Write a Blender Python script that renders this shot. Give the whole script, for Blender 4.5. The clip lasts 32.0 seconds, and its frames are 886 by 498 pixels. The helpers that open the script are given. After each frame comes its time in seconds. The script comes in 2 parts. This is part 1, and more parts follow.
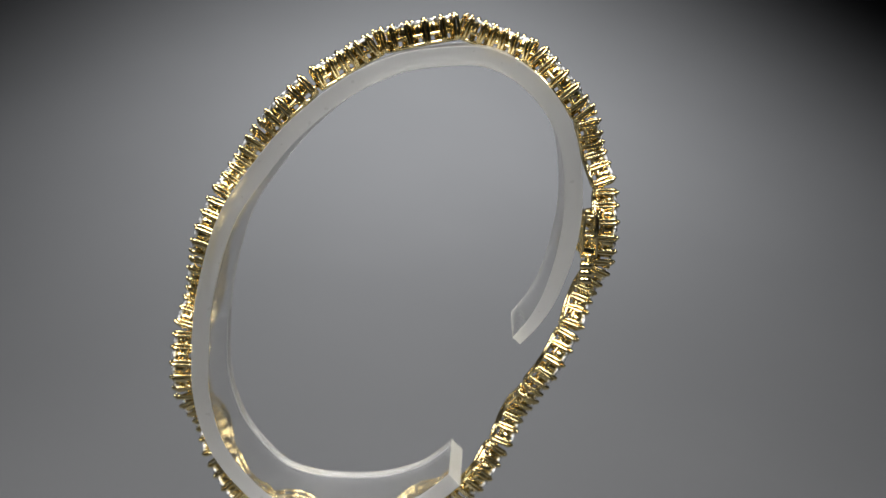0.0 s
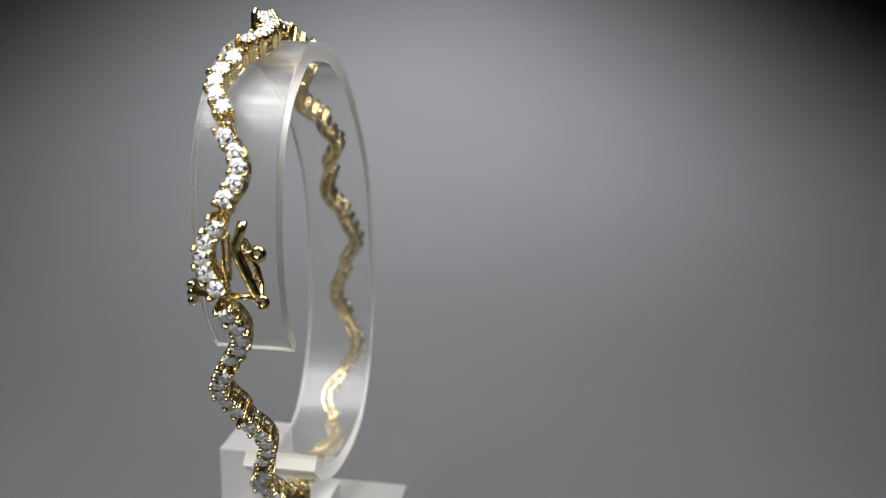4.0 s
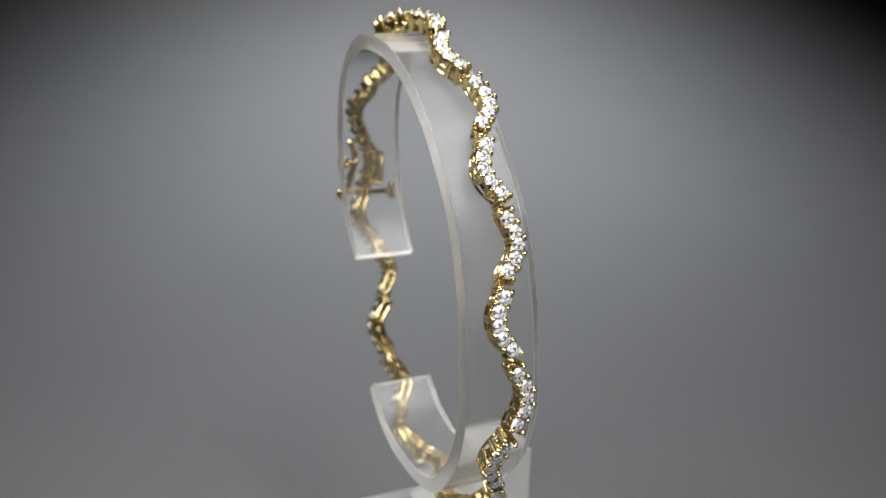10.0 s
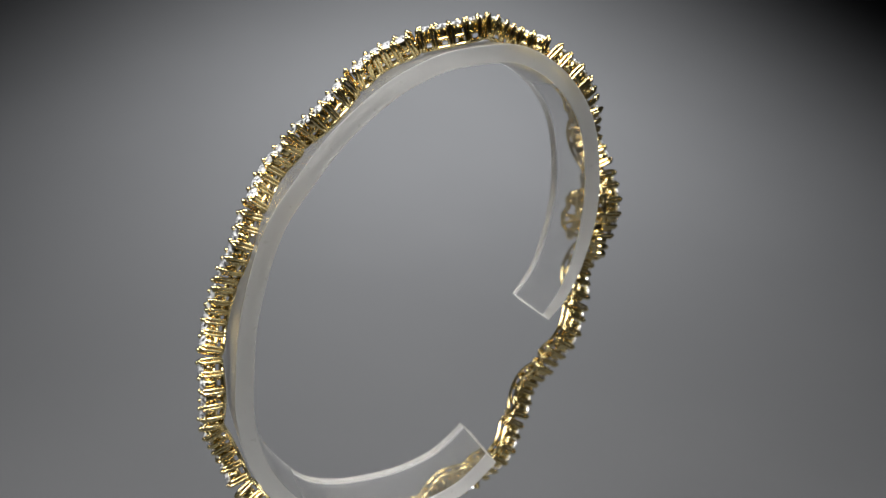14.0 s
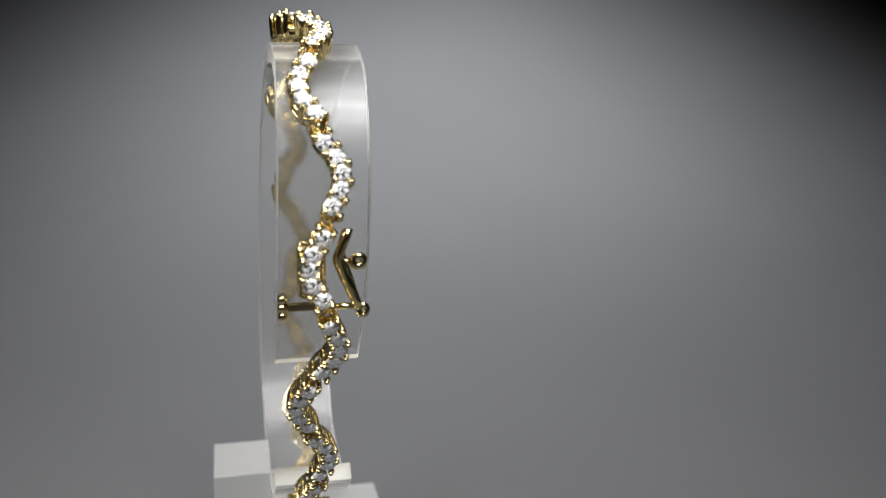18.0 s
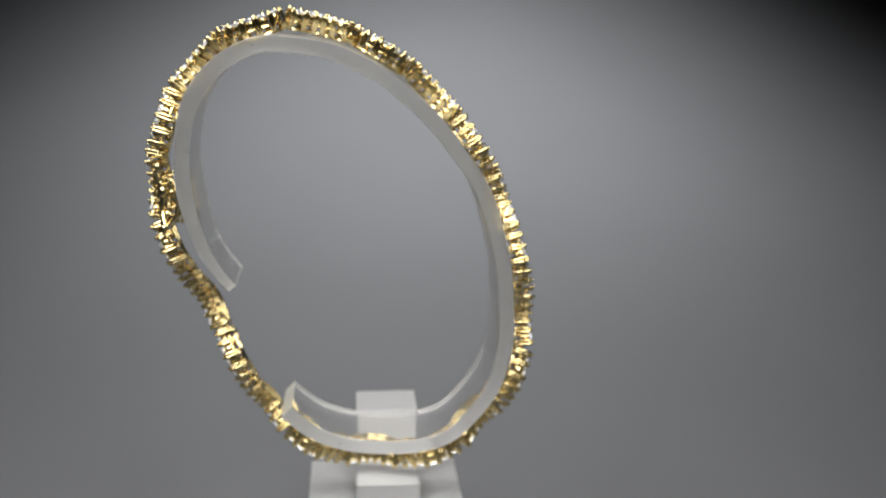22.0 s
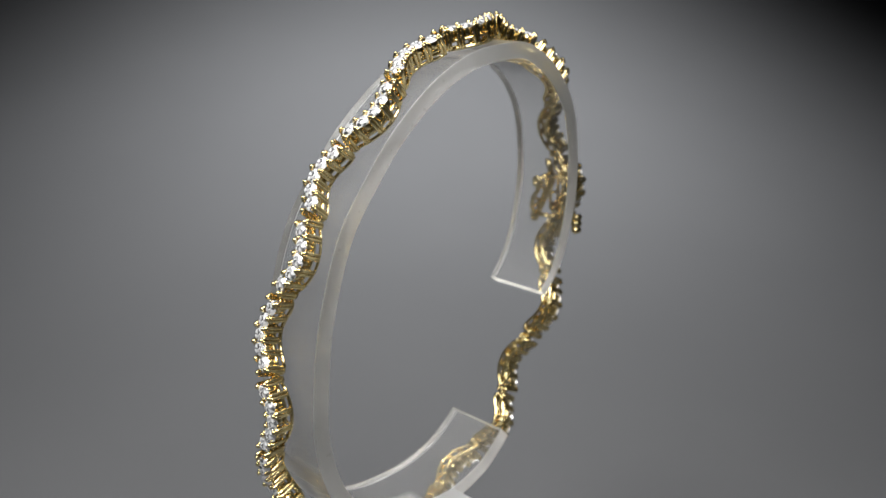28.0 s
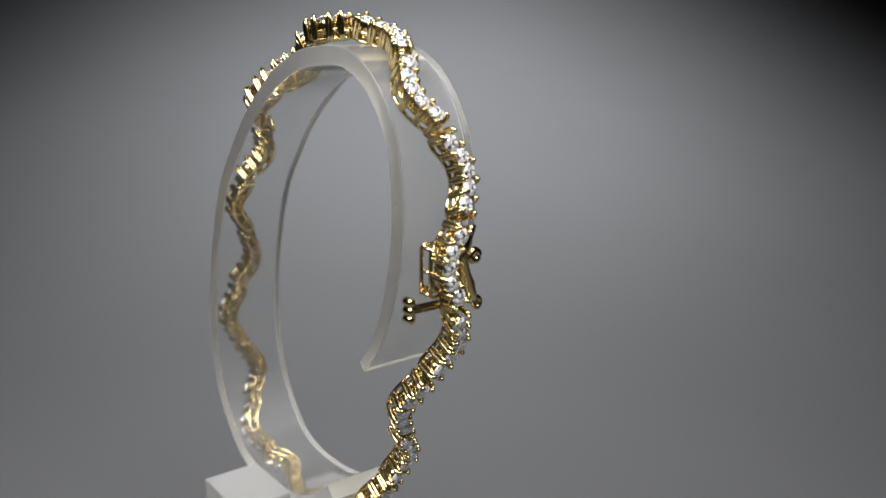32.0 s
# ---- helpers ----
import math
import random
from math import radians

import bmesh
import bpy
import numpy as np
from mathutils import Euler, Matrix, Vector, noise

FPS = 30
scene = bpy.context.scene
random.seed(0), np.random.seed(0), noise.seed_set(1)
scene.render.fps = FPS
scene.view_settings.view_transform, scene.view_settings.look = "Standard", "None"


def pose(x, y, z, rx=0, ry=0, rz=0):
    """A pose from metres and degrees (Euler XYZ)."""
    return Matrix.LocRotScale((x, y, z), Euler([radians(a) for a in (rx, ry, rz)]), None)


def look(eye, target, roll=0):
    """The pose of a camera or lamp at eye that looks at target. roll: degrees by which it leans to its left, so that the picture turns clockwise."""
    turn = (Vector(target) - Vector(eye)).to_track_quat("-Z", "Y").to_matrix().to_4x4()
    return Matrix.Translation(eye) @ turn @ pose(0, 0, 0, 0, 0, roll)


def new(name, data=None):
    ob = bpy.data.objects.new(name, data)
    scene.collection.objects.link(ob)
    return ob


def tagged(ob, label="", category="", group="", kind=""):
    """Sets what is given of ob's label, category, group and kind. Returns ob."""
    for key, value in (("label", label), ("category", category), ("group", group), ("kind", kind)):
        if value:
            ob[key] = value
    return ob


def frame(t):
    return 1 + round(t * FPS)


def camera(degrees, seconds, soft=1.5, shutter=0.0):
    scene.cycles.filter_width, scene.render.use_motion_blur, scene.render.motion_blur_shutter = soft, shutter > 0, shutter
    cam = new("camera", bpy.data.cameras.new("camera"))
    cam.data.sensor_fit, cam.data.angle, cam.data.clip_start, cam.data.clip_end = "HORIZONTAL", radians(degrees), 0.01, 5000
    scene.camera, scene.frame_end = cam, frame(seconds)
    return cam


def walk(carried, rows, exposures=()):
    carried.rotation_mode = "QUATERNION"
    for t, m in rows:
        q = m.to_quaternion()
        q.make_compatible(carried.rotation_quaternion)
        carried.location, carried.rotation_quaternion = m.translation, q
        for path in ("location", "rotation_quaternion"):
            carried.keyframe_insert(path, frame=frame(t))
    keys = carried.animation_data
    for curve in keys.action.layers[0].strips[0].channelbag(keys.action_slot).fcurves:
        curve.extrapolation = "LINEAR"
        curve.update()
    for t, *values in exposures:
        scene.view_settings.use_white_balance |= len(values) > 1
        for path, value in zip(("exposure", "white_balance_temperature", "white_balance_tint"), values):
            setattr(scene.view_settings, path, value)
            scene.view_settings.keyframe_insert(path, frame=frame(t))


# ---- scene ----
U = 0.12          # one plan unit in metres: the camera stands one unit from the turning axis
GROUND = 0.80     # the sheet lies this many units below the lens

# ---- camera: it stands still
cam = camera(51.80, 32.0, soft=1.45)
cam.data.dof.use_dof, cam.data.dof.focus_distance, cam.data.dof.aperture_fstop = True, 0.87 * U, 26.0
view = pose(0, -U, GROUND * U) @ pose(0, 0, 0, 0, 0, -4.627) @ pose(0, 0, 0, 90 - 15.485) @ pose(0, 0, 0, 0, 0, 1.227)
walk(cam, [(0, view), (32.0, view)], [(0, 0.08), (4, 0.08), (9, 0.0), (13, 0.0), (17, 0.05), (21, 0.05), (24, -0.02), (28, -0.04), (32, 0.0)])

# ---- world and lamps
world = bpy.data.worlds.new("world")
scene.world = world
world.use_nodes = True
wn = world.node_tree.nodes
wn["Background"].inputs["Color"].default_value = (0.60, 0.63, 0.68, 1)
wn["Background"].inputs["Strength"].default_value = 0.20
scene.view_settings.exposure = 0.0


def area_lamp(name, eye, target, sx, sy, watts, colour, spread):
    data = bpy.data.lights.new(name, "AREA")
    data.shape, data.size, data.size_y, data.energy, data.color = "RECTANGLE", sx, sy, watts, colour
    data.spread = radians(spread)
    ob = new(name, data)
    ob.matrix_world = look(eye, target)
    return ob


area_lamp("backdrop_lamp", (0.025, 0.292, 0.470), (0.027, 0.288, 0.0), 0.21, 0.20, 0.655, (0.985, 0.99, 1.0), 56)
area_lamp("softbox_west", (-0.175, -0.170, 0.41), (-0.01, -0.03, 0.08), 0.14, 0.28, 0.210, (1.0, 0.99, 0.975), 48)
area_lamp("softbox_east", (0.110, -0.190, 0.41), (0.0, -0.03, 0.08), 0.14, 0.28, 0.205, (1.0, 0.99, 0.975), 47)


# ---- materials
def material(name, colour, rough=0.5, metal=0.0):
    m = bpy.data.materials.new(name)
    m.use_nodes = True
    b = m.node_tree.nodes["Principled BSDF"]
    b.inputs["Base Color"].default_value = (*colour, 1)
    b.inputs["Roughness"].default_value = rough
    b.inputs["Metallic"].default_value = metal
    return m, m.node_tree, b


def add_noise(tree, scale, detail=4.0, stretch=(1, 1, 1), coords="Object"):
    tc = tree.nodes.new("ShaderNodeTexCoord")
    mp = tree.nodes.new("ShaderNodeMapping")
    mp.inputs["Scale"].default_value = stretch
    nz = tree.nodes.new("ShaderNodeTexNoise")
    nz.inputs["Scale"].default_value = scale
    nz.inputs["Detail"].default_value = detail
    tree.links.new(tc.outputs[coords], mp.inputs["Vector"])
    tree.links.new(mp.outputs["Vector"], nz.inputs["Vector"])
    return nz


def ramp(tree, source, lo, hi, a, b):
    r = tree.nodes.new("ShaderNodeMapRange")
    r.inputs["From Min"].default_value, r.inputs["From Max"].default_value = lo, hi
    r.inputs["To Min"].default_value, r.inputs["To Max"].default_value = a, b
    tree.links.new(source, r.inputs["Value"])
    return r.outputs["Result"]


def bump(tree, bsdf, height, strength, distance):
    bp = tree.nodes.new("ShaderNodeBump")
    bp.inputs["Strength"].default_value, bp.inputs["Distance"].default_value = strength, distance
    tree.links.new(height, bp.inputs["Height"])
    tree.links.new(bp.outputs["Normal"], bsdf.inputs["Normal"])


def mix_colour(tree, bsdf, factor, a, b):
    mx = tree.nodes.new("ShaderNodeMix")
    mx.data_type = "RGBA"
    mx.inputs[6].default_value, mx.inputs[7].default_value = (*a, 1), (*b, 1)
    tree.links.new(factor, mx.inputs[0])
    tree.links.new(mx.outputs[2], bsdf.inputs["Base Color"])


def gold_material():
    m, t, b = material("yellow_gold", (0.86, 0.71, 0.37), 0.13, 1.0)
    nz = add_noise(t, 900.0, 3.0)
    mix_colour(t, b, ramp(t, nz.outputs["Fac"], 0.3, 0.7, 0, 1), (0.92, 0.79, 0.44), (0.80, 0.63, 0.30))
    t.links.new(ramp(t, nz.outputs["Fac"], 0.3, 0.7, 0.08, 0.18), b.inputs["Roughness"])
    bump(t, b, nz.outputs["Fac"], 0.25, 0.00006)
    return m


def layered(tree, factor, first, second):
    mx = tree.nodes.new("ShaderNodeMixShader")
    if isinstance(factor, float):
        mx.inputs[0].default_value = factor
    else:
        tree.links.new(factor, mx.inputs[0])
    tree.links.new(first, mx.inputs[1])
    tree.links.new(second, mx.inputs[2])
    return mx.outputs[0]


def diffuse(tree, colour, node="ShaderNodeBsdfDiffuse"):
    d = tree.nodes.new(node)
    d.inputs["Color"].default_value = (*colour, 1)
    return d


def finish(tree, shader):
    tree.links.new(shader, tree.nodes["Material Output"].inputs["Surface"])


def diamond_material():
    """Glass, with its sparkle painted in: random cells of glossy and matt white stand for glints."""
    m, t, b = material("diamond", (1.0, 1.0, 1.0), 0.0)
    b.inputs["Transmission Weight"].default_value = 1.0
    b.inputs["IOR"].default_value = 2.3
    bright = t.nodes.new("ShaderNodeBsdfAnisotropic")
    bright.inputs["Color"].default_value = (0.92, 0.93, 0.95, 1)
    bright.inputs["Roughness"].default_value = 0.18
    # matt white in place of the light a cut stone throws back
    painted_fire = diffuse(t, (0.86, 0.865, 0.88))
    cell = t.nodes.new("ShaderNodeTexVoronoi")
    cell.inputs["Scale"].default_value = 3200.0
    tc = t.nodes.new("ShaderNodeTexCoord")
    t.links.new(tc.outputs["Object"], cell.inputs["Vector"])
    split = t.nodes.new("ShaderNodeSeparateColor")
    t.links.new(cell.outputs["Color"], split.inputs[0])
    inner = layered(t, ramp(t, split.outputs[0], 0.25, 0.65, 0.0, 1.0), bright.outputs[0], painted_fire.outputs[0])
    finish(t, layered(t, ramp(t, split.outputs[1], 0.10, 0.40, 0.55, 0.98), b.outputs[0], inner))
    return m


def clear_body(tree, bsdf_rough, gloss_rough, ior=1.45):
    """Clear plastic whose surface gloss is rougher than what shows through it; returns shader and the two nodes."""
    tree.nodes.remove(tree.nodes["Principled BSDF"])
    through_it = tree.nodes.new("ShaderNodeBsdfRefraction")
    through_it.inputs["Color"].default_value = (0.975, 0.975, 0.97, 1)
    through_it.inputs["Roughness"].default_value = bsdf_rough
    through_it.inputs["IOR"].default_value = ior
    gloss = tree.nodes.new("ShaderNodeBsdfAnisotropic")
    gloss.inputs["Color"].default_value = (0.80, 0.80, 0.80, 1)
    gloss.inputs["Roughness"].default_value = gloss_rough
    fr = tree.nodes.new("ShaderNodeFresnel")
    fr.inputs["IOR"].default_value = ior
    return layered(tree, fr.outputs[0], through_it.outputs[0], gloss.outputs[0]), through_it, gloss


def acrylic_material():
    """Clear sheet with fine streaks across its width and a little haze."""
    m, t, b = material("clear_acrylic", (0.975, 0.975, 0.97), 0.03)
    body, through_it, gloss = clear_body(t, 0.13, 0.3)
    nz = add_noise(t, 900.0, 2.0, (1, 0.05, 1))
    spots = add_noise(t, 75.0, 5.0)
    t.links.new(ramp(t, nz.outputs["Fac"], 0.40, 0.70, 0.32, 0.48), gloss.inputs["Roughness"])
    bump(t, through_it, nz.outputs["Fac"], 0.06, 0.00010)
    uneven = t.nodes.new("ShaderNodeMath")
    uneven.operation = "MULTIPLY_ADD"
    uneven.inputs[1].default_value = 3.0
    t.links.new(spots.outputs["Fac"], uneven.inputs[0])
    t.links.new(nz.outputs["Fac"], uneven.inputs[2])
    bump(t, gloss, uneven.outputs[0], 0.28, 0.00020)
    haze = layered(t, 0.5, diffuse(t, (0.52, 0.52, 0.51)).outputs[0], diffuse(t, (0.52, 0.52, 0.51), "ShaderNodeBsdfTranslucent").outputs[0])
    mul = t.nodes.new("ShaderNodeMath")
    mul.operation = "MULTIPLY"
    t.links.new(ramp(t, nz.outputs["Fac"], 0.40, 0.70, 0.7, 1.0), mul.inputs[0])
    t.links.new(ramp(t, spots.outputs["Fac"], 0.38, 0.68, 0.02, 0.075), mul.inputs[1])
    finish(t, layered(t, mul.outputs[0], body, haze))
    return m


def frosted_material(name, colour, low, high):
    """Sawn edge: light scatters in and out of it."""
    m, t, b = material(name, (0.80, 0.80, 0.785), 0.5)
    b.inputs["Transmission Weight"].default_value = 1.0
    b.inputs["IOR"].default_value = 1.45
    nz = add_noise(t, 160.0, 3.0)
    t.links.new(ramp(t, nz.outputs["Fac"], 0.3, 0.7, 0.34, 0.50), b.inputs["Roughness"])
    haze = layered(t, 0.60, diffuse(t, colour).outputs[0], diffuse(t, colour, "ShaderNodeBsdfTranslucent").outputs[0])
    nick = add_noise(t, 1000.0, 2.0, (1, 0.3, 1))
    most = t.nodes.new("ShaderNodeMath")
    most.operation = "MAXIMUM"
    t.links.new(ramp(t, nz.outputs["Fac"], 0.3, 0.7, low, high), most.inputs[0])
    t.links.new(ramp(t, nick.outputs["Fac"], 0.67, 0.72, 0.0, 0.6), most.inputs[1])
    finish(t, layered(t, most.outputs[0], b.outputs[0], haze))
    return m


def base_material():
    m, t, b = material("satin_acrylic", (0.76, 0.76, 0.755), 0.5)
    b.inputs["Transmission Weight"].default_value = 0.72
    b.inputs["IOR"].default_value = 1.47
    nz = add_noise(t, 300.0, 5.0)
    t.links.new(ramp(t, nz.outputs["Fac"], 0.3, 0.7, 0.34, 0.46), b.inputs["Roughness"])
    return m


def paper_material():
    m, t, b = material("grey_paper", (0.093, 0.0947, 0.099), 0.85)
    nz = add_noise(t, 14.0, 3.0)
    mix_colour(t, b, ramp(t, nz.outputs["Fac"], 0.35, 0.65, 0, 1), (0.0909, 0.0926, 0.0970), (0.0956, 0.0972, 0.1016))
    fine = add_noise(t, 2500.0, 2.0)
    bump(t, b, fine.outputs["Fac"], 0.05, 0.0001)
    return m


GOLD, DIAMOND, CLEAR = gold_material(), diamond_material(), acrylic_material()
FROST = frosted_material("sawn_acrylic", (0.58, 0.575, 0.55), 0.26, 0.38)
CUT_END = frosted_material("cut_acrylic_end", (0.66, 0.61, 0.44), 0.28, 0.40)
BASE, PAPER = base_material(), paper_material()


# ---- small builders
def mesh_of(name, bm, mats, smooth=False):
    bmesh.ops.recalc_face_normals(bm, faces=bm.faces)
    me = bpy.data.meshes.new(name)
    bm.to_mesh(me)
    bm.free()
    for m in mats:
        me.materials.append(m)
    if smooth:
        for p in me.polygons:
            p.use_smooth = True
    return me


def part(name, data, parent, m=None, label=""):
    ob = new(name, data)
    ob.parent = parent
    if m is not None:
        ob.matrix_basis = m
    if label:
        ob["label"] = label
    return ob


def tube(bm, path, radius, sides=8, closed=False):
    """A round wire along a path; radius may be one number or one for each point."""
    n, rings = len(path), []
    up = Vector((0.13, 0.31, 0.94)).normalized()
    for i, p in enumerate(path):
        a = path[i - 1] if i > 0 or closed else p
        b = path[(i + 1) % n] if i < n - 1 or closed else p
        d = (b - a).normalized()
        s = d.cross(up)
        if s.length < 0.05:
            s = d.cross(Vector((1, 0, 0)))
        s.normalize()
        w = s.cross(d)
        r = radius if isinstance(radius, float) else radius[i]
        rings.append([bm.verts.new(p + (s * math.cos(q) + w * math.sin(q)) * r) for q in (2 * math.pi * k / sides for k in range(sides))])
    m = n if closed else n - 1
    for i in range(m):
        a, b = rings[i], rings[(i + 1) % n]
        for k in range(sides):
            bm.faces.new((a[k], a[(k + 1) % sides], b[(k + 1) % sides], b[k]))
    if not closed:
        bm.faces.new(rings[0])
        bm.faces.new(rings[-1])


def ball(bm, centre, r, seg=10, rings=6):
    bmesh.ops.create_uvsphere(bm, u_segments=seg, v_segments=rings, radius=r, matrix=Matrix.Translation(centre))


def block(bm, lo, hi, bevel):
    c = [(a + b) / 2 for a, b in zip(lo, hi)]
    made = bmesh.ops.create_cube(bm, size=1, matrix=Matrix.Translation(c) @ Matrix.Diagonal((hi[0] - lo[0], hi[1] - lo[1], hi[2] - lo[2], 1)))
    if bevel > 0:
        edges = {e for v in made["verts"] for e in v.link_edges}
        bmesh.ops.bevel(bm, geom=list(edges), offset=bevel, segments=2, affect="EDGES", profile=0.5)


def smooth_line(points, steps, closed):
    """A Catmull-Rom line through plan points."""
    n, out = len(points), []
    for i in range(n if closed else n - 1):
        g = [points[(i + k) % n] if closed else points[min(max(i + k, 0), n - 1)] for k in (-1, 0, 1, 2)]
        a, b, c, d = (Vector(q) for q in g)
        for k in range(steps):
            t = k / steps
            out.append(0.5 * (2 * b + (c - a) * t + (2 * a - 5 * b + 4 * c - d) * t * t + (3 * b - a - 3 * c + d) * t ** 3))
    if not closed:
        out.append(Vector(points[-1]))
    return out


def at(u, v, z):
    """Plan units to metres in the stand's own space."""
    return Vector((u * U, v * U, (z + GROUND) * U))


# ---- the paper sweep, and unseen boards added to close the place
def sweep():
    bm = bmesh.new()
    prof = [(-1.00, 0.0), (-0.3, 0.0), (0.05, 0.0)]
    prof += [(0.05 + 0.55 * math.sin(a), 0.42 - 0.42 * math.cos(a)) for a in (math.pi / 2 * k / 32 for k in range(1, 33))]
    prof += [(0.60, 0.95)]
    rows = []
    for x in (-0.75, 0.75):
        rows.append([bm.verts.new((x, y, z)) for y, z in prof])
    for i in range(len(prof) - 1):
        bm.faces.new((rows[0][i], rows[1][i], rows[1][i + 1], rows[0][i + 1]))
    ob = new("backdrop", mesh_of("backdrop", bm, [PAPER], True))
    tagged(ob, "seamless grey paper sweep, plain and evenly lit", "backdrop", kind="structure")


# boards added out of view; their grey sets what the gold reflects
def bounce_boards():
    m, t, b = material("bounce_board", (0.3, 0.3, 0.3), 0.9)
    nz = add_noise(t, 9.0)
    mix_colour(t, b, nz.outputs["Fac"], (0.28, 0.28, 0.29), (0.34, 0.34, 0.35))
    for name, lo, hi in (("board_west", (-0.52, -0.60, 0), (-0.50, 0.65, 0.75)), ("board_east", (0.50, -0.60, 0), (0.52, 0.65, 0.75)),
                         ("board_south", (-0.52, -0.62, 0), (0.52, -0.60, 0.75)), ("board_above", (-0.52, -0.62, 0.75), (0.52, 0.65, 0.77))):
        bm = bmesh.new()
        block(bm, lo, hi, 0)
        tagged(new(name, mesh_of(name, bm, [m])), "plain pale grey board, out of view, added to close the set and bounce light", "wall", kind="structure")


sweep()
bounce_boards()

# ---- the acrylic stand
stand = new("bracelet_stand")
tagged(stand, "clear acrylic open-ring bracelet stand on a square block", "display stand")

BAND = [(.167, -.340), (.184, -.320), (.199, -.295), (.210, -.266), (.218, -.236), (.2215, -.204), (.220, -.168), (.2135, -.132),
        (.2015, -.104), (.182, -.079), (.158, -.060), (.128, -.047), (.097, -.045), (.047, -.0515), (.011, -.065), (-.018, -.081),
        (-.048, -.104), (-.077, -.131), (-.101, -.160), (-.131, -.201), (-.1475, -.236), (-.160, -.277), (-.168, -.313), (-.172, -.350),
        (-.1745, -.401), (-.168, -.445), (-.155, -.480), (-.133, -.512), (-.103, -.541), (-.067, -.554), (-.024, -.557), (.026, -.552),
        (.068, -.537), (.092, -.520), (.110, -.503)]


def band():
    line = smooth_line(BAND, 6, False)
    thick = 0.018
    bm = bmesh.new()
    rings = []
    for i, p in enumerate(line):
        d = (line[min(i + 1, len(line) - 1)] - line[max(i - 1, 0)]).normalized()
        inward = Vector((d.y, -d.x)) * -1
        if inward.dot(Vector((0.02, -0.31)) - p) < 0:
            inward = -inward
        q = p + inward * thick * min(1.0, 0.6 + i / 60)     # thinner towards the free end
        e = 0.0008
        half = 0.040 + 0.0035 * max(0.0, 1 - abs(i - 155) / 60)      # and is a little wider down the closed side
        o, w = p + inward * e, q - inward * e
        pts = [at(p.x, -half + e, p.y), at(p.x, half - e, p.y), at(o.x, half, o.y), at(w.x, half, w.y),
               at(q.x, half - e, q.y), at(q.x, -half + e, q.y), at(w.x, -half, w.y), at(o.x, -half, o.y)]
        sway = 0.0085 * max(0.0, min(1 - (60 - i) / 52, 1 - (i - 60) / 90))      # the strip wanders sideways a little over the top
        for v in pts:
            v.y += sway * U
        rings.append([bm.verts.new(v) for v in pts])
    for a, b in zip(rings, rings[1:]):
        for k in range(8):
            f = bm.faces.new((a[k], a[(k + 1) % 8], b[(k + 1) % 8], b[k]))
            f.material_index = 0 if k in (0, 4) else 1
            f.smooth = k in (0, 4)
    bm.faces.new(rings[0]).material_index = 2
    bm.faces.new(rings[-1]).material_index = 2
    for e in bm.edges:
        e.smooth = len({f.smooth for f in e.link_faces}) == 1
    ring = part("open_ring", mesh_of("open_ring", bm, [CLEAR, FROST, CUT_END]), stand, label="bent clear acrylic strip with sawn matt edges")
    ring.visible_shadow = False      # clear sheet lets the light through


def stand_block(name, lo, hi, mats, label, bevel=0.0018):
    bm = bmesh.new()
    block(bm, at(*lo), at(*hi), bevel * U)
    part(name, mesh_of(name, bm, mats), stand, label=label)


band()
stand_block("post", (-0.064, -0.106, -0.643), (0.0185, -0.0405, -0.536), [BASE], "satin acrylic post behind the ring")
stand_block("step", (-0.064, -0.0402, -0.643), (0.0185, 0.0235, -0.610), [BASE], "low satin acrylic step under the ring")
stand_block("base", (-0.1225, -0.109, -GROUND), (0.082, 0.102, -0.6435), [BASE], "square satin white acrylic base block", 0.003)

# ---- the bracelet: twenty rigid links round the ring
bracelet = new("bracelet")
tagged(bracelet, "yellow gold tennis bracelet with wavy links of white stones", "bracelet")

LOOP = [(0.0965, -0.028), (0.05, -0.033), (0.01, -0.0495), (-0.024, -0.067), (-0.053, -0.090), (-0.0835, -0.1205), (-0.1085, -0.150),
        (-0.133, -0.186), (-0.153, -0.2225), (-0.1675, -0.264), (-0.179, -0.305), (-0.189, -0.34), (-0.194, -0.38), (-0.194, -0.42),
        (-0.191, -0.45), (-0.178, -0.481), (-0.158, -0.515), (-0.133, -0.546), (-0.107, -0.569), (-0.071, -0.581), (-0.027, -0.583),
        (0.025, -0.578), (0.068, -0.565), (0.103, -0.538), (0.127, -0.507), (0.152, -0.468), (0.169, -0.432), (0.182, -0.4), (0.194,
        -0.369), (0.213, -0.34), (0.23, -0.315), (0.241, -0.283), (0.248, -0.256), (0.251, -0.228), (0.2495, -0.201), (0.2445,
        -0.178), (0.2385, -0.153), (0.228, -0.124), (0.2105, -0.0925), (0.19, -0.068), (0.166, -0.051), (0.133, -0.0345)]
LINKS, PITCH, BULGE, REACH = 20, 0.0134, 0.0135, 0.0284
# how far each link sits to one side of the loop's plane, and how it slews, in degrees
WANDER = [(-.008, 4), (-.007, 0), (-.008, 11), (-.004, -2), (0, 6), (.005, -4), (.001, 1), (.006, 0), (.002, 0), (0, 0), (0, 0), (0, 0), (0, 0),
          (-.003, -8), (-.009, 1), (0, 6), (.0005, 0), (.004, -3), (-.002, -3), (0, 0)]


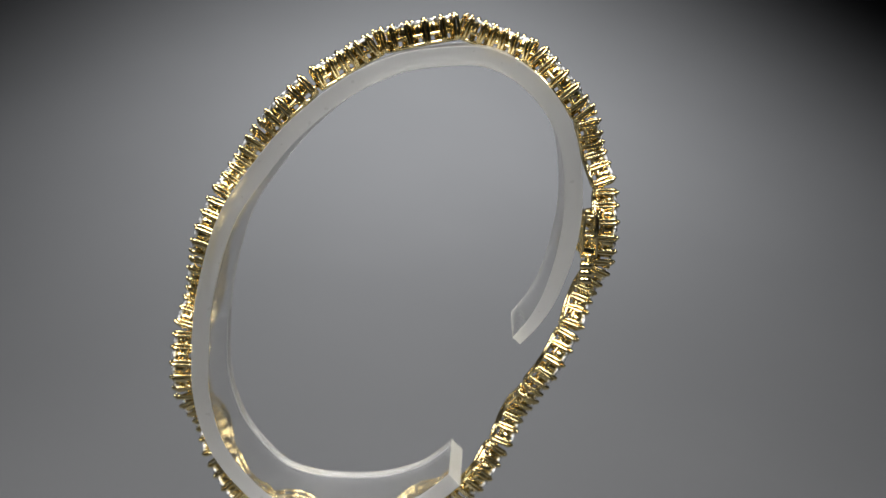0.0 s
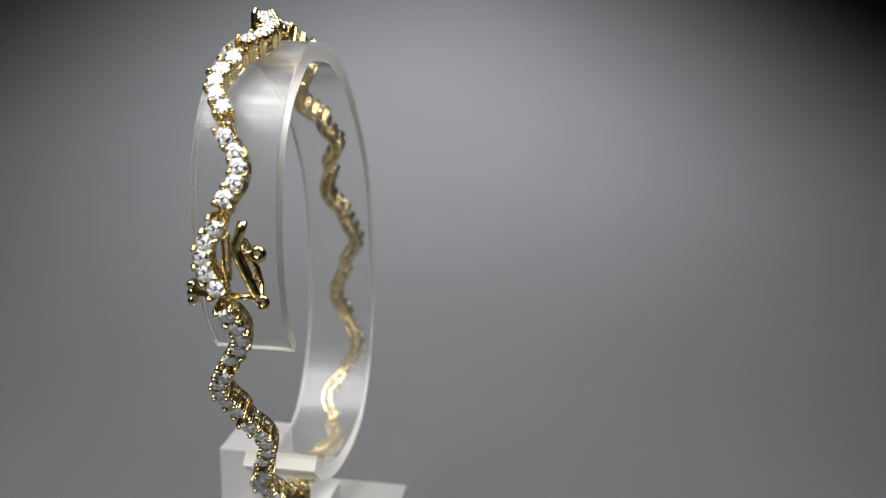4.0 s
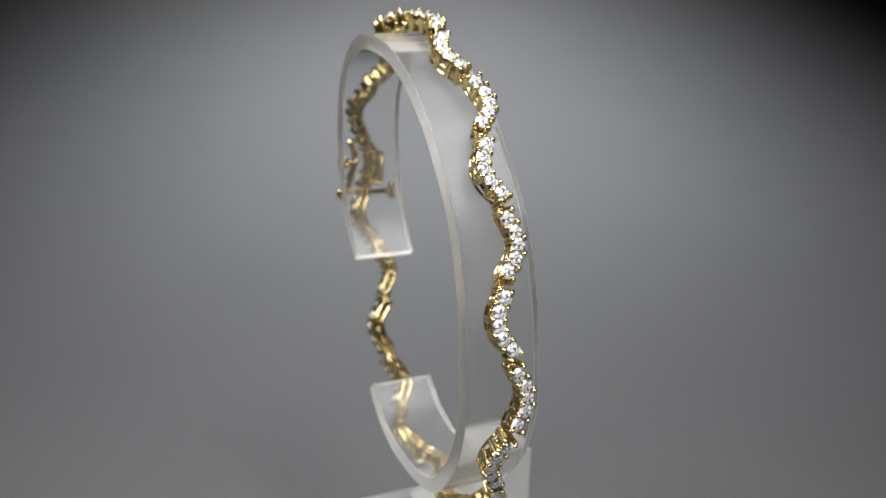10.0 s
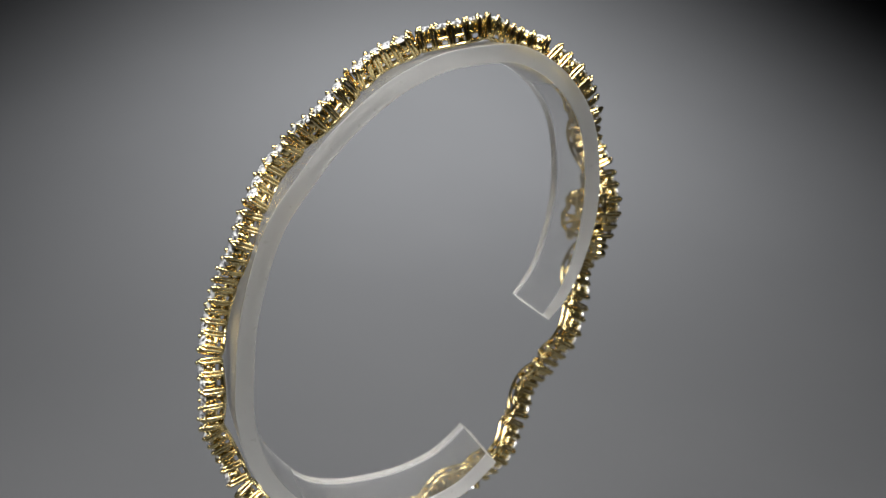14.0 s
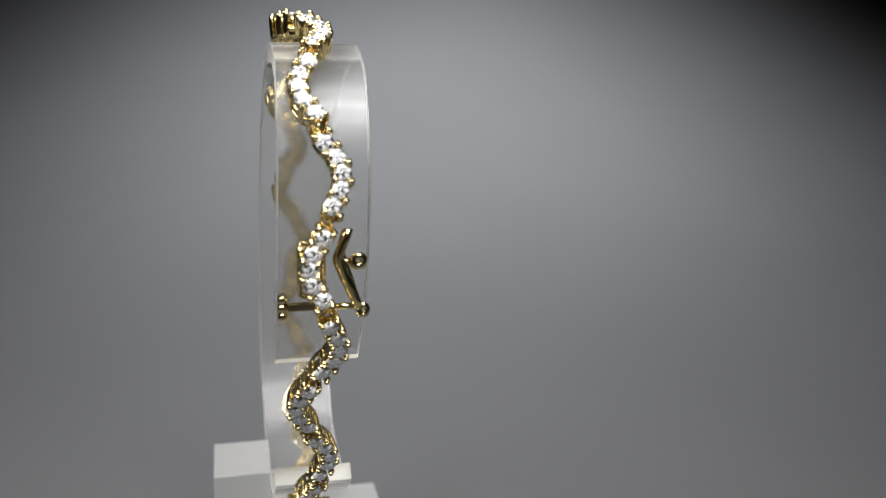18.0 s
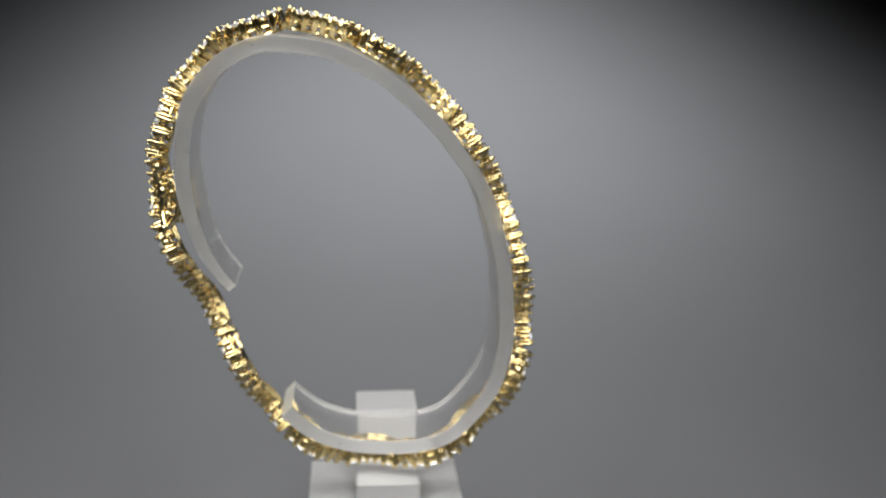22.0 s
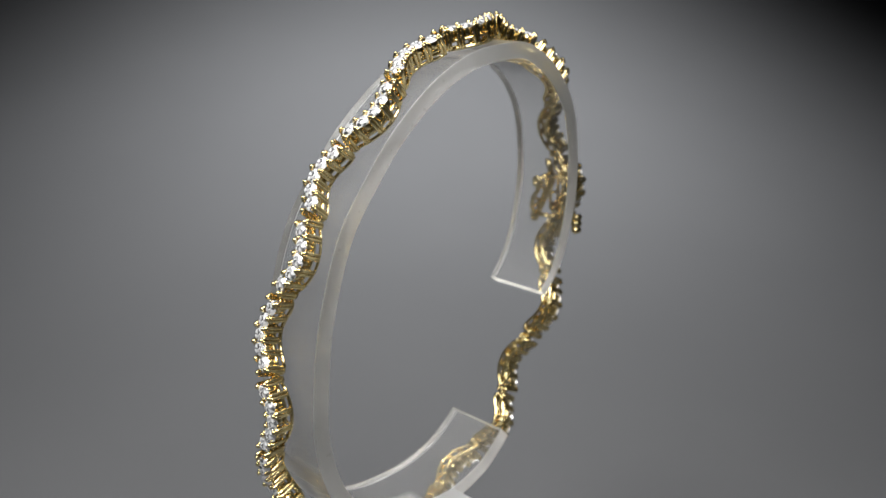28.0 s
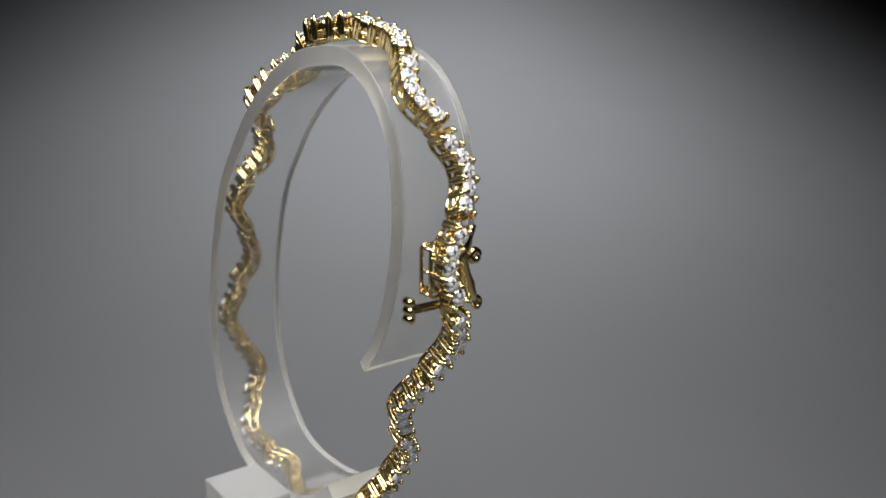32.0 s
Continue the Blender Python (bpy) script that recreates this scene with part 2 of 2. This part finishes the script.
def loop_points(count, shift):
    line = smooth_line(LOOP, 40, True)
    n = len(line)
    run = [0.0]
    for i in range(n):
        run.append(run[-1] + (line[(i + 1) % n] - line[i]).length)
    out = []
    for k in range(count):
        want = (shift + run[-1] * k / count) % run[-1]
        i = max(j for j in range(n) if run[j] <= want)
        f = (want - run[i]) / (run[i + 1] - run[i])
        out.append(line[i].lerp(line[(i + 1) % n], f))
    return out


def arc_y(x):
    return max(BULGE * (1 - (x / REACH) ** 2), 0.0)


def stone_mesh():
    """A round brilliant: table, crown, girdle and pavilion."""
    bm = bmesh.new()
    r = 0.0079 * U

    def ring(n, rad, z, turn):
        return [bm.verts.new((rad * math.cos(2 * math.pi * (k + turn) / n), rad * math.sin(2 * math.pi * (k + turn) / n), z)) for k in range(n)]

    table, crown = ring(8, r * 0.56, r * 0.34, 0), ring(8, r * 0.80, r * 0.22, 0.5)
    top, low = ring(16, r, r * 0.03, 0), ring(16, r, -r * 0.03, 0)
    culet = bm.verts.new((0, 0, -r * 0.86))
    pav = ring(8, r * 0.52, -r * 0.42, 0)
    bm.faces.new(table)
    for k in range(8):
        n = (k + 1) % 8
        bm.faces.new((table[k], crown[k], table[n]))
        bm.faces.new((crown[k - 1], table[k], crown[k], top[2 * k]))
        bm.faces.new((crown[k], top[2 * k], top[2 * k + 1]))
        bm.faces.new((crown[k], top[2 * k + 1], top[(2 * k + 2) % 16]))
        bm.faces.new((culet, pav[k], pav[n]))
        bm.faces.new((pav[k], low[2 * k], low[2 * k + 1]))
        bm.faces.new((pav[k], low[2 * k + 1], pav[n]))
        bm.faces.new((pav[n], low[2 * k + 1], low[(2 * k + 2) % 16]))
    for k in range(16):
        bm.faces.new((top[k], low[k], low[(k + 1) % 16], top[(k + 1) % 16]))
    return mesh_of("stone", bm, [DIAMOND])


def prong_mesh():
    """Two claws side by side, one for each stone, that rise from the rail and share a bead."""
    bm = bmesh.new()
    path = [(-0.0004, -0.0118), (0.0004, -0.0085), (0.0012, -0.0030), (0.0018, 0.0050), (0.0019, 0.0096), (0.0006, 0.0111)]
    wide = [0.0017, 0.0018, 0.0019, 0.0019, 0.0019, 0.0017]
    deep = [0.0013, 0.0013, 0.0014, 0.0015, 0.0019, 0.0020]
    gap = [0.0014, 0.0017, 0.0020, 0.0021, 0.0018, 0.0008]
    for side in (-1, 1):
        rings = []
        for (y, z), w, d, g in zip(path, wide, deep, gap):
            rings.append([bm.verts.new(Vector((side * g + w * math.cos(a), y + d * math.sin(a), z)) * U) for a in (2 * math.pi * k / 8 for k in range(8))])
        for a, b in zip(rings, rings[1:]):
            for k in range(8):
                bm.faces.new((a[k], a[(k + 1) % 8], b[(k + 1) % 8], b[k]))
        bm.faces.new(rings[0])
        bm.faces.new(rings[-1])
    ball(bm, Vector((0, path[-1][0], path[-1][1])) * U, 0.0024 * U, 10, 7)
    return mesh_of("prong", bm, [GOLD], True)


def cup_mesh():
    """The open cone under a stone and the ring below it."""
    bm = bmesh.new()
    rings = []
    for r, z in ((0.0034, -0.0044), (0.0040, -0.0049), (0.0045, -0.0043), (0.0054, 0.0006), (0.0068, 0.0076), (0.0060, 0.0079),
                 (0.0046, 0.0030), (0.0036, -0.0025)):
        rings.append([bm.verts.new(Vector((r * math.cos(a), r * math.sin(a), z)) * U) for a in (2 * math.pi * k / 14 for k in range(14))])
    for i, a in enumerate(rings):
        b = rings[(i + 1) % len(rings)]
        for k in range(14):
            bm.faces.new((a[k], a[(k + 1) % 14], b[(k + 1) % 14], b[k]))
    return mesh_of("cup", bm, [GOLD], True)


def link_mesh():
    """The waved basket of a link: an open frame of two rails with a bridge under each pair of claws, and a gallery wire half way up."""
    bm = bmesh.new()
    steps = [-0.0350 + 0.070 * k / 24 for k in range(25)]
    for z, width, thick in ((-0.0111, 0.0050, 0.0019), (-0.0028, 0.0053, 0.0016)):
        for side in (-1, 1):
            line = []
            for x in steps:
                slope = -2 * BULGE * x / REACH ** 2 if abs(x) < REACH else 0.0
                n = Vector((-slope, 1)).normalized() * side * width * (1 - (abs(x) / 0.0375) ** 10)
                line.append(Vector((x + n.x, arc_y(x) + n.y, z)) * U)
            tube(bm, line, thick * U, 6)
    for k in range(6):
        x = (k - 2.5) * PITCH
        slope = -2 * BULGE * x / REACH ** 2 if abs(x) < REACH else 0.0
        n = Vector((-slope, 1)).normalized() * 0.0050
        c = Vector((x, arc_y(x)))
        tube(bm, [Vector((*(c - n), -0.0113)) * U, Vector((*(c + n), -0.0113)) * U], 0.0011 * U, 6)
    for x in (-0.0355, 0.0355):
        block(bm, Vector((x - 0.0014, -0.0040, -0.0122)) * U, Vector((x + 0.0014, 0.0040, -0.0030)) * U, 0.0006 * U)
    return mesh_of("link", bm, [GOLD], True)


def hinge_mesh():
    bm = bmesh.new()
    tube(bm, [Vector((0.0386 + 0.0042 * math.cos(a), 0.0005, -0.0062 + 0.0042 * math.sin(a))) * U for a in (2 * math.pi * k / 14 for k in range(14))],
         0.0015 * U, 7, True)
    return mesh_of("hinge_loop", bm, [GOLD], True)


def pin_mesh():
    bm = bmesh.new()
    tube(bm, [Vector((-0.0380, -0.0045, -0.0062)) * U, Vector((-0.0380, 0.0050, -0.0062)) * U], 0.0020 * U, 8)
    return mesh_of("hinge_pin", bm, [GOLD], True)


STONE, PRONG, LINK, CUP, HINGE, PIN = stone_mesh(), prong_mesh(), link_mesh(), cup_mesh(), hinge_mesh(), pin_mesh()


def link(m):
    body = part("link", LINK, bracelet, m)
    for k in range(-2, 3):
        x = k * PITCH
        turn = random.uniform(0, 45)
        part("stone", STONE, body, Matrix.Translation(Vector((x, arc_y(x), 0.0086)) * U)
             @ pose(0, 0, 0, random.uniform(-4, 4), random.uniform(-4, 4), turn), "colourless round brilliant-cut stone")
        part("cup", CUP, body, Matrix.Translation(Vector((x, arc_y(x), 0)) * U))
    part("hinge_loop", HINGE, body)
    part("hinge_pin", PIN, body)
    for k in range(6):
        x = (k - 2.5) * PITCH
        slope = math.degrees(math.atan(-2 * BULGE * x / REACH ** 2 * (1 if abs(x) < REACH else 0.4)))
        c = Vector((x, arc_y(x), 0)) * U
        for half in (0, 180):
            off = pose(0, 0, 0, 0, 0, slope + half) @ pose(0, 0.0060 * U, 0)
            part("prong", PRONG, body, Matrix.Translation(c) @ off @ pose(0, 0, 0, 0, 0, random.uniform(-8, 8)))
    return body


def bracelet_links():
    gaps = loop_points(LINKS, 0.0)
    for k in range(LINKS):
        a, b = gaps[k], gaps[(k + 1) % LINKS]
        d = (b - a).normalized()
        out = Vector((-d.y, d.x))
        mid = (a + b) / 2
        if out.dot(mid - Vector((0.02, -0.31))) < 0:
            out = -out
        side, slew = WANDER[k]
        ex = (Vector((d.x, 0, d.y)) + Vector((0, math.tan(radians(slew)), 0))).normalized()
        ez = Vector((out.x, 0, out.y))
        if (k % 2 == 1) != (ez.cross(ex).y > 0):
            ex = -ex
        ey = ez.cross(ex)
        rot = Matrix((ex, ey, ez)).transposed().to_4x4()
        m = Matrix.Translation(at(mid.x + 0.0012 * out.x, side, mid.y + 0.0012 * out.y)) @ rot
        m = m @ pose(0, 0, 0, random.uniform(-5, 5), 0, random.uniform(-2, 2))
        link(m)


bracelet_links()


# ---- the box clasp, its safety catch and its push tongue
def clasp():
    def spot(u, v, z):
        return at(u + 0.0215, v * 1.04, -0.191 + (z + 0.203) * 0.913)

    bm = bmesh.new()
    lo, hi, out, back = -0.0185, 0.0008, 0.2180, 0.2045

    def wire(path, closed=False, r=0.0019):
        tube(bm, [spot(*q) for q in path], r * U, 8, closed)

    for u in (back, out):
        a, b, c = -0.2690, -0.2205, 0.0022
        wire([(u, lo + c, a), (u, hi - c, a), (u, hi, a + c), (u, hi, b - c), (u, hi - c, b), (u, lo + c, b), (u, lo, b - c), (u, lo, a + c)], True)
    for v in (lo, hi):
        for z in (-0.2670, -0.2450, -0.2225):
            wire([(back, v, z), (out, v, z)])
    for v in (lo + 0.0006, hi - 0.0006):
        block(bm, spot(back + 0.001, v - 0.0006, -0.2680), spot(out - 0.001, v + 0.0006, -0.2580), 0.0003 * U)
    part("clasp_box", mesh_of("clasp_box", bm, [GOLD], True), bracelet, label="open rectangular gold box clasp")

    def bar(bm, path, wide, deep):
        """A flat strip along a path, its broad side towards the stand's axis."""
        rings = []
        for q in path:
            c = spot(*q)
            rings.append([bm.verts.new(c + Vector((deep * math.cos(a), wide * math.sin(a), 0)) * U) for a in (2 * math.pi * k / 8 for k in range(8))])
        for a, b in zip(rings, rings[1:]):
            for k in range(8):
                bm.faces.new((a[k], a[(k + 1) % 8], b[(k + 1) % 8], b[k]))
        bm.faces.new(rings[0])
        bm.faces.new(rings[-1])

    bm = bmesh.new()
    bar(bm, [(0.222, 0.0205, -0.203), (0.222, 0.0175, -0.214), (0.222, 0.0125, -0.229), (0.221, 0.0130, -0.236), (0.219, 0.0195, -0.255),
             (0.217, 0.0270, -0.274), (0.216, 0.0300, -0.283)], 0.0048, 0.0038)
    catch = part("safety_catch", mesh_of("safety_catch", bm, [GOLD], True), bracelet, label="kinked gold figure-eight safety catch")
    bm = bmesh.new()
    ring = [(0.219, 0.0140, -0.222), (0.208, 0.0165, -0.226), (0.202, 0.0190, -0.236), (0.206, 0.0215, -0.246), (0.201, 0.0245, -0.256),
            (0.203, 0.0280, -0.270), (0.210, 0.0300, -0.279), (0.216, 0.0310, -0.281), (0.219, 0.0250, -0.262), (0.217, 0.0190, -0.246),
            (0.220, 0.0160, -0.234)]
    tube(bm, [spot(*q) for q in ring], 0.0029 * U, 8, True)
    for i, j in ((2, 9), (4, 8), (5, 8), (1, 10)):       # bars across the openwork
        tube(bm, [spot(*ring[i]), spot(*ring[j])], 0.0021 * U, 8)
    part("catch_loop", mesh_of("catch_loop", bm, [GOLD], True), catch)
    bm = bmesh.new()
    tube(bm, [spot(0.214, 0.014, -0.2365), spot(0.214, 0.0245, -0.2365)], [0.0024 * U, 0.0026 * U], 10)
    tube(bm, [spot(0.215, 0.0300 + 0.0047 * math.cos(a), -0.2365 + 0.0051 * math.sin(a)) for a in (2 * math.pi * k / 16 for k in range(16))],
         0.0034 * U, 9, True)
    part("finger_ring", mesh_of("finger_ring", bm, [GOLD], True), catch)
    bm = bmesh.new()
    tube(bm, [spot(0.214, 0.002, -0.2805), spot(0.214, 0.034, -0.2815)], [0.0024 * U, 0.0032 * U], 12)
    tube(bm, [spot(0.216, 0.0335 + 0.0036 * math.cos(a), -0.2850 + 0.0052 * math.sin(a)) for a in (2 * math.pi * k / 16 for k in range(16))],
         0.0027 * U, 8, True)
    part("hinge_barrel", mesh_of("hinge_barrel", bm, [GOLD], True), catch)

    bm = bmesh.new()
    block(bm, spot(0.2050, -0.029, -0.2855), spot(0.2110, 0.000, -0.2780), 0.0008 * U)
    tongue = part("push_tongue", mesh_of("push_tongue", bm, [GOLD]), bracelet, label="gold push tongue with a ridged thumb piece")
    bm = bmesh.new()
    block(bm, spot(0.2020, -0.0325, -0.2925), spot(0.2120, -0.0285, -0.2715), 0.0010 * U)
    for z in (-0.2905, -0.2820, -0.2735):
        tube(bm, [spot(0.2015, -0.0325, z), spot(0.2030, -0.0328, z), spot(0.2110, -0.0328, z), spot(0.2125, -0.0325, z)],
             [0.0026 * U, 0.0042 * U, 0.0042 * U, 0.0026 * U], 12)
    part("thumb_piece", mesh_of("thumb_piece", bm, [GOLD], True), tongue)


clasp()


# ---- everything on the turning axis moves together
SEAT = pose(0, 0, 0, 0, 0, -7.5) @ pose(0, -0.0800 * U, 0)


def spin(t, slip):
    """The turntable's pose: an even 24 degrees a second and a little slip."""
    return t, pose(0, 0, 0, 0, 0, slip - 24.0 * t) @ SEAT


def motions():
    for thing in (stand, bracelet):
        walk(thing, [spin(*row) for row in (
            (0, 0.25), (1, -1.30), (2, -0.95), (3, 0.10), (4, 0.75), (5, 0.30), (6, -0.70), (7, -1.40),
            (8, -1.90), (9, -2.10), (10, -1.60), (11, -0.50), (12, 0.20), (13, 0.70), (14, -0.30), (15, -2.10),
            (16, -2.95), (17, -2.40), (18, -1.60), (19, -1.20), (20, -2.50), (21, -3.30), (22, -3.20), (23, -2.75),
            (24, -2.30), (25, -1.65), (26, -1.00), (27, -0.55), (28, -0.35), (29, -0.30), (30, -0.75), (31, -1.50),
            (32, -0.80))])


motions()
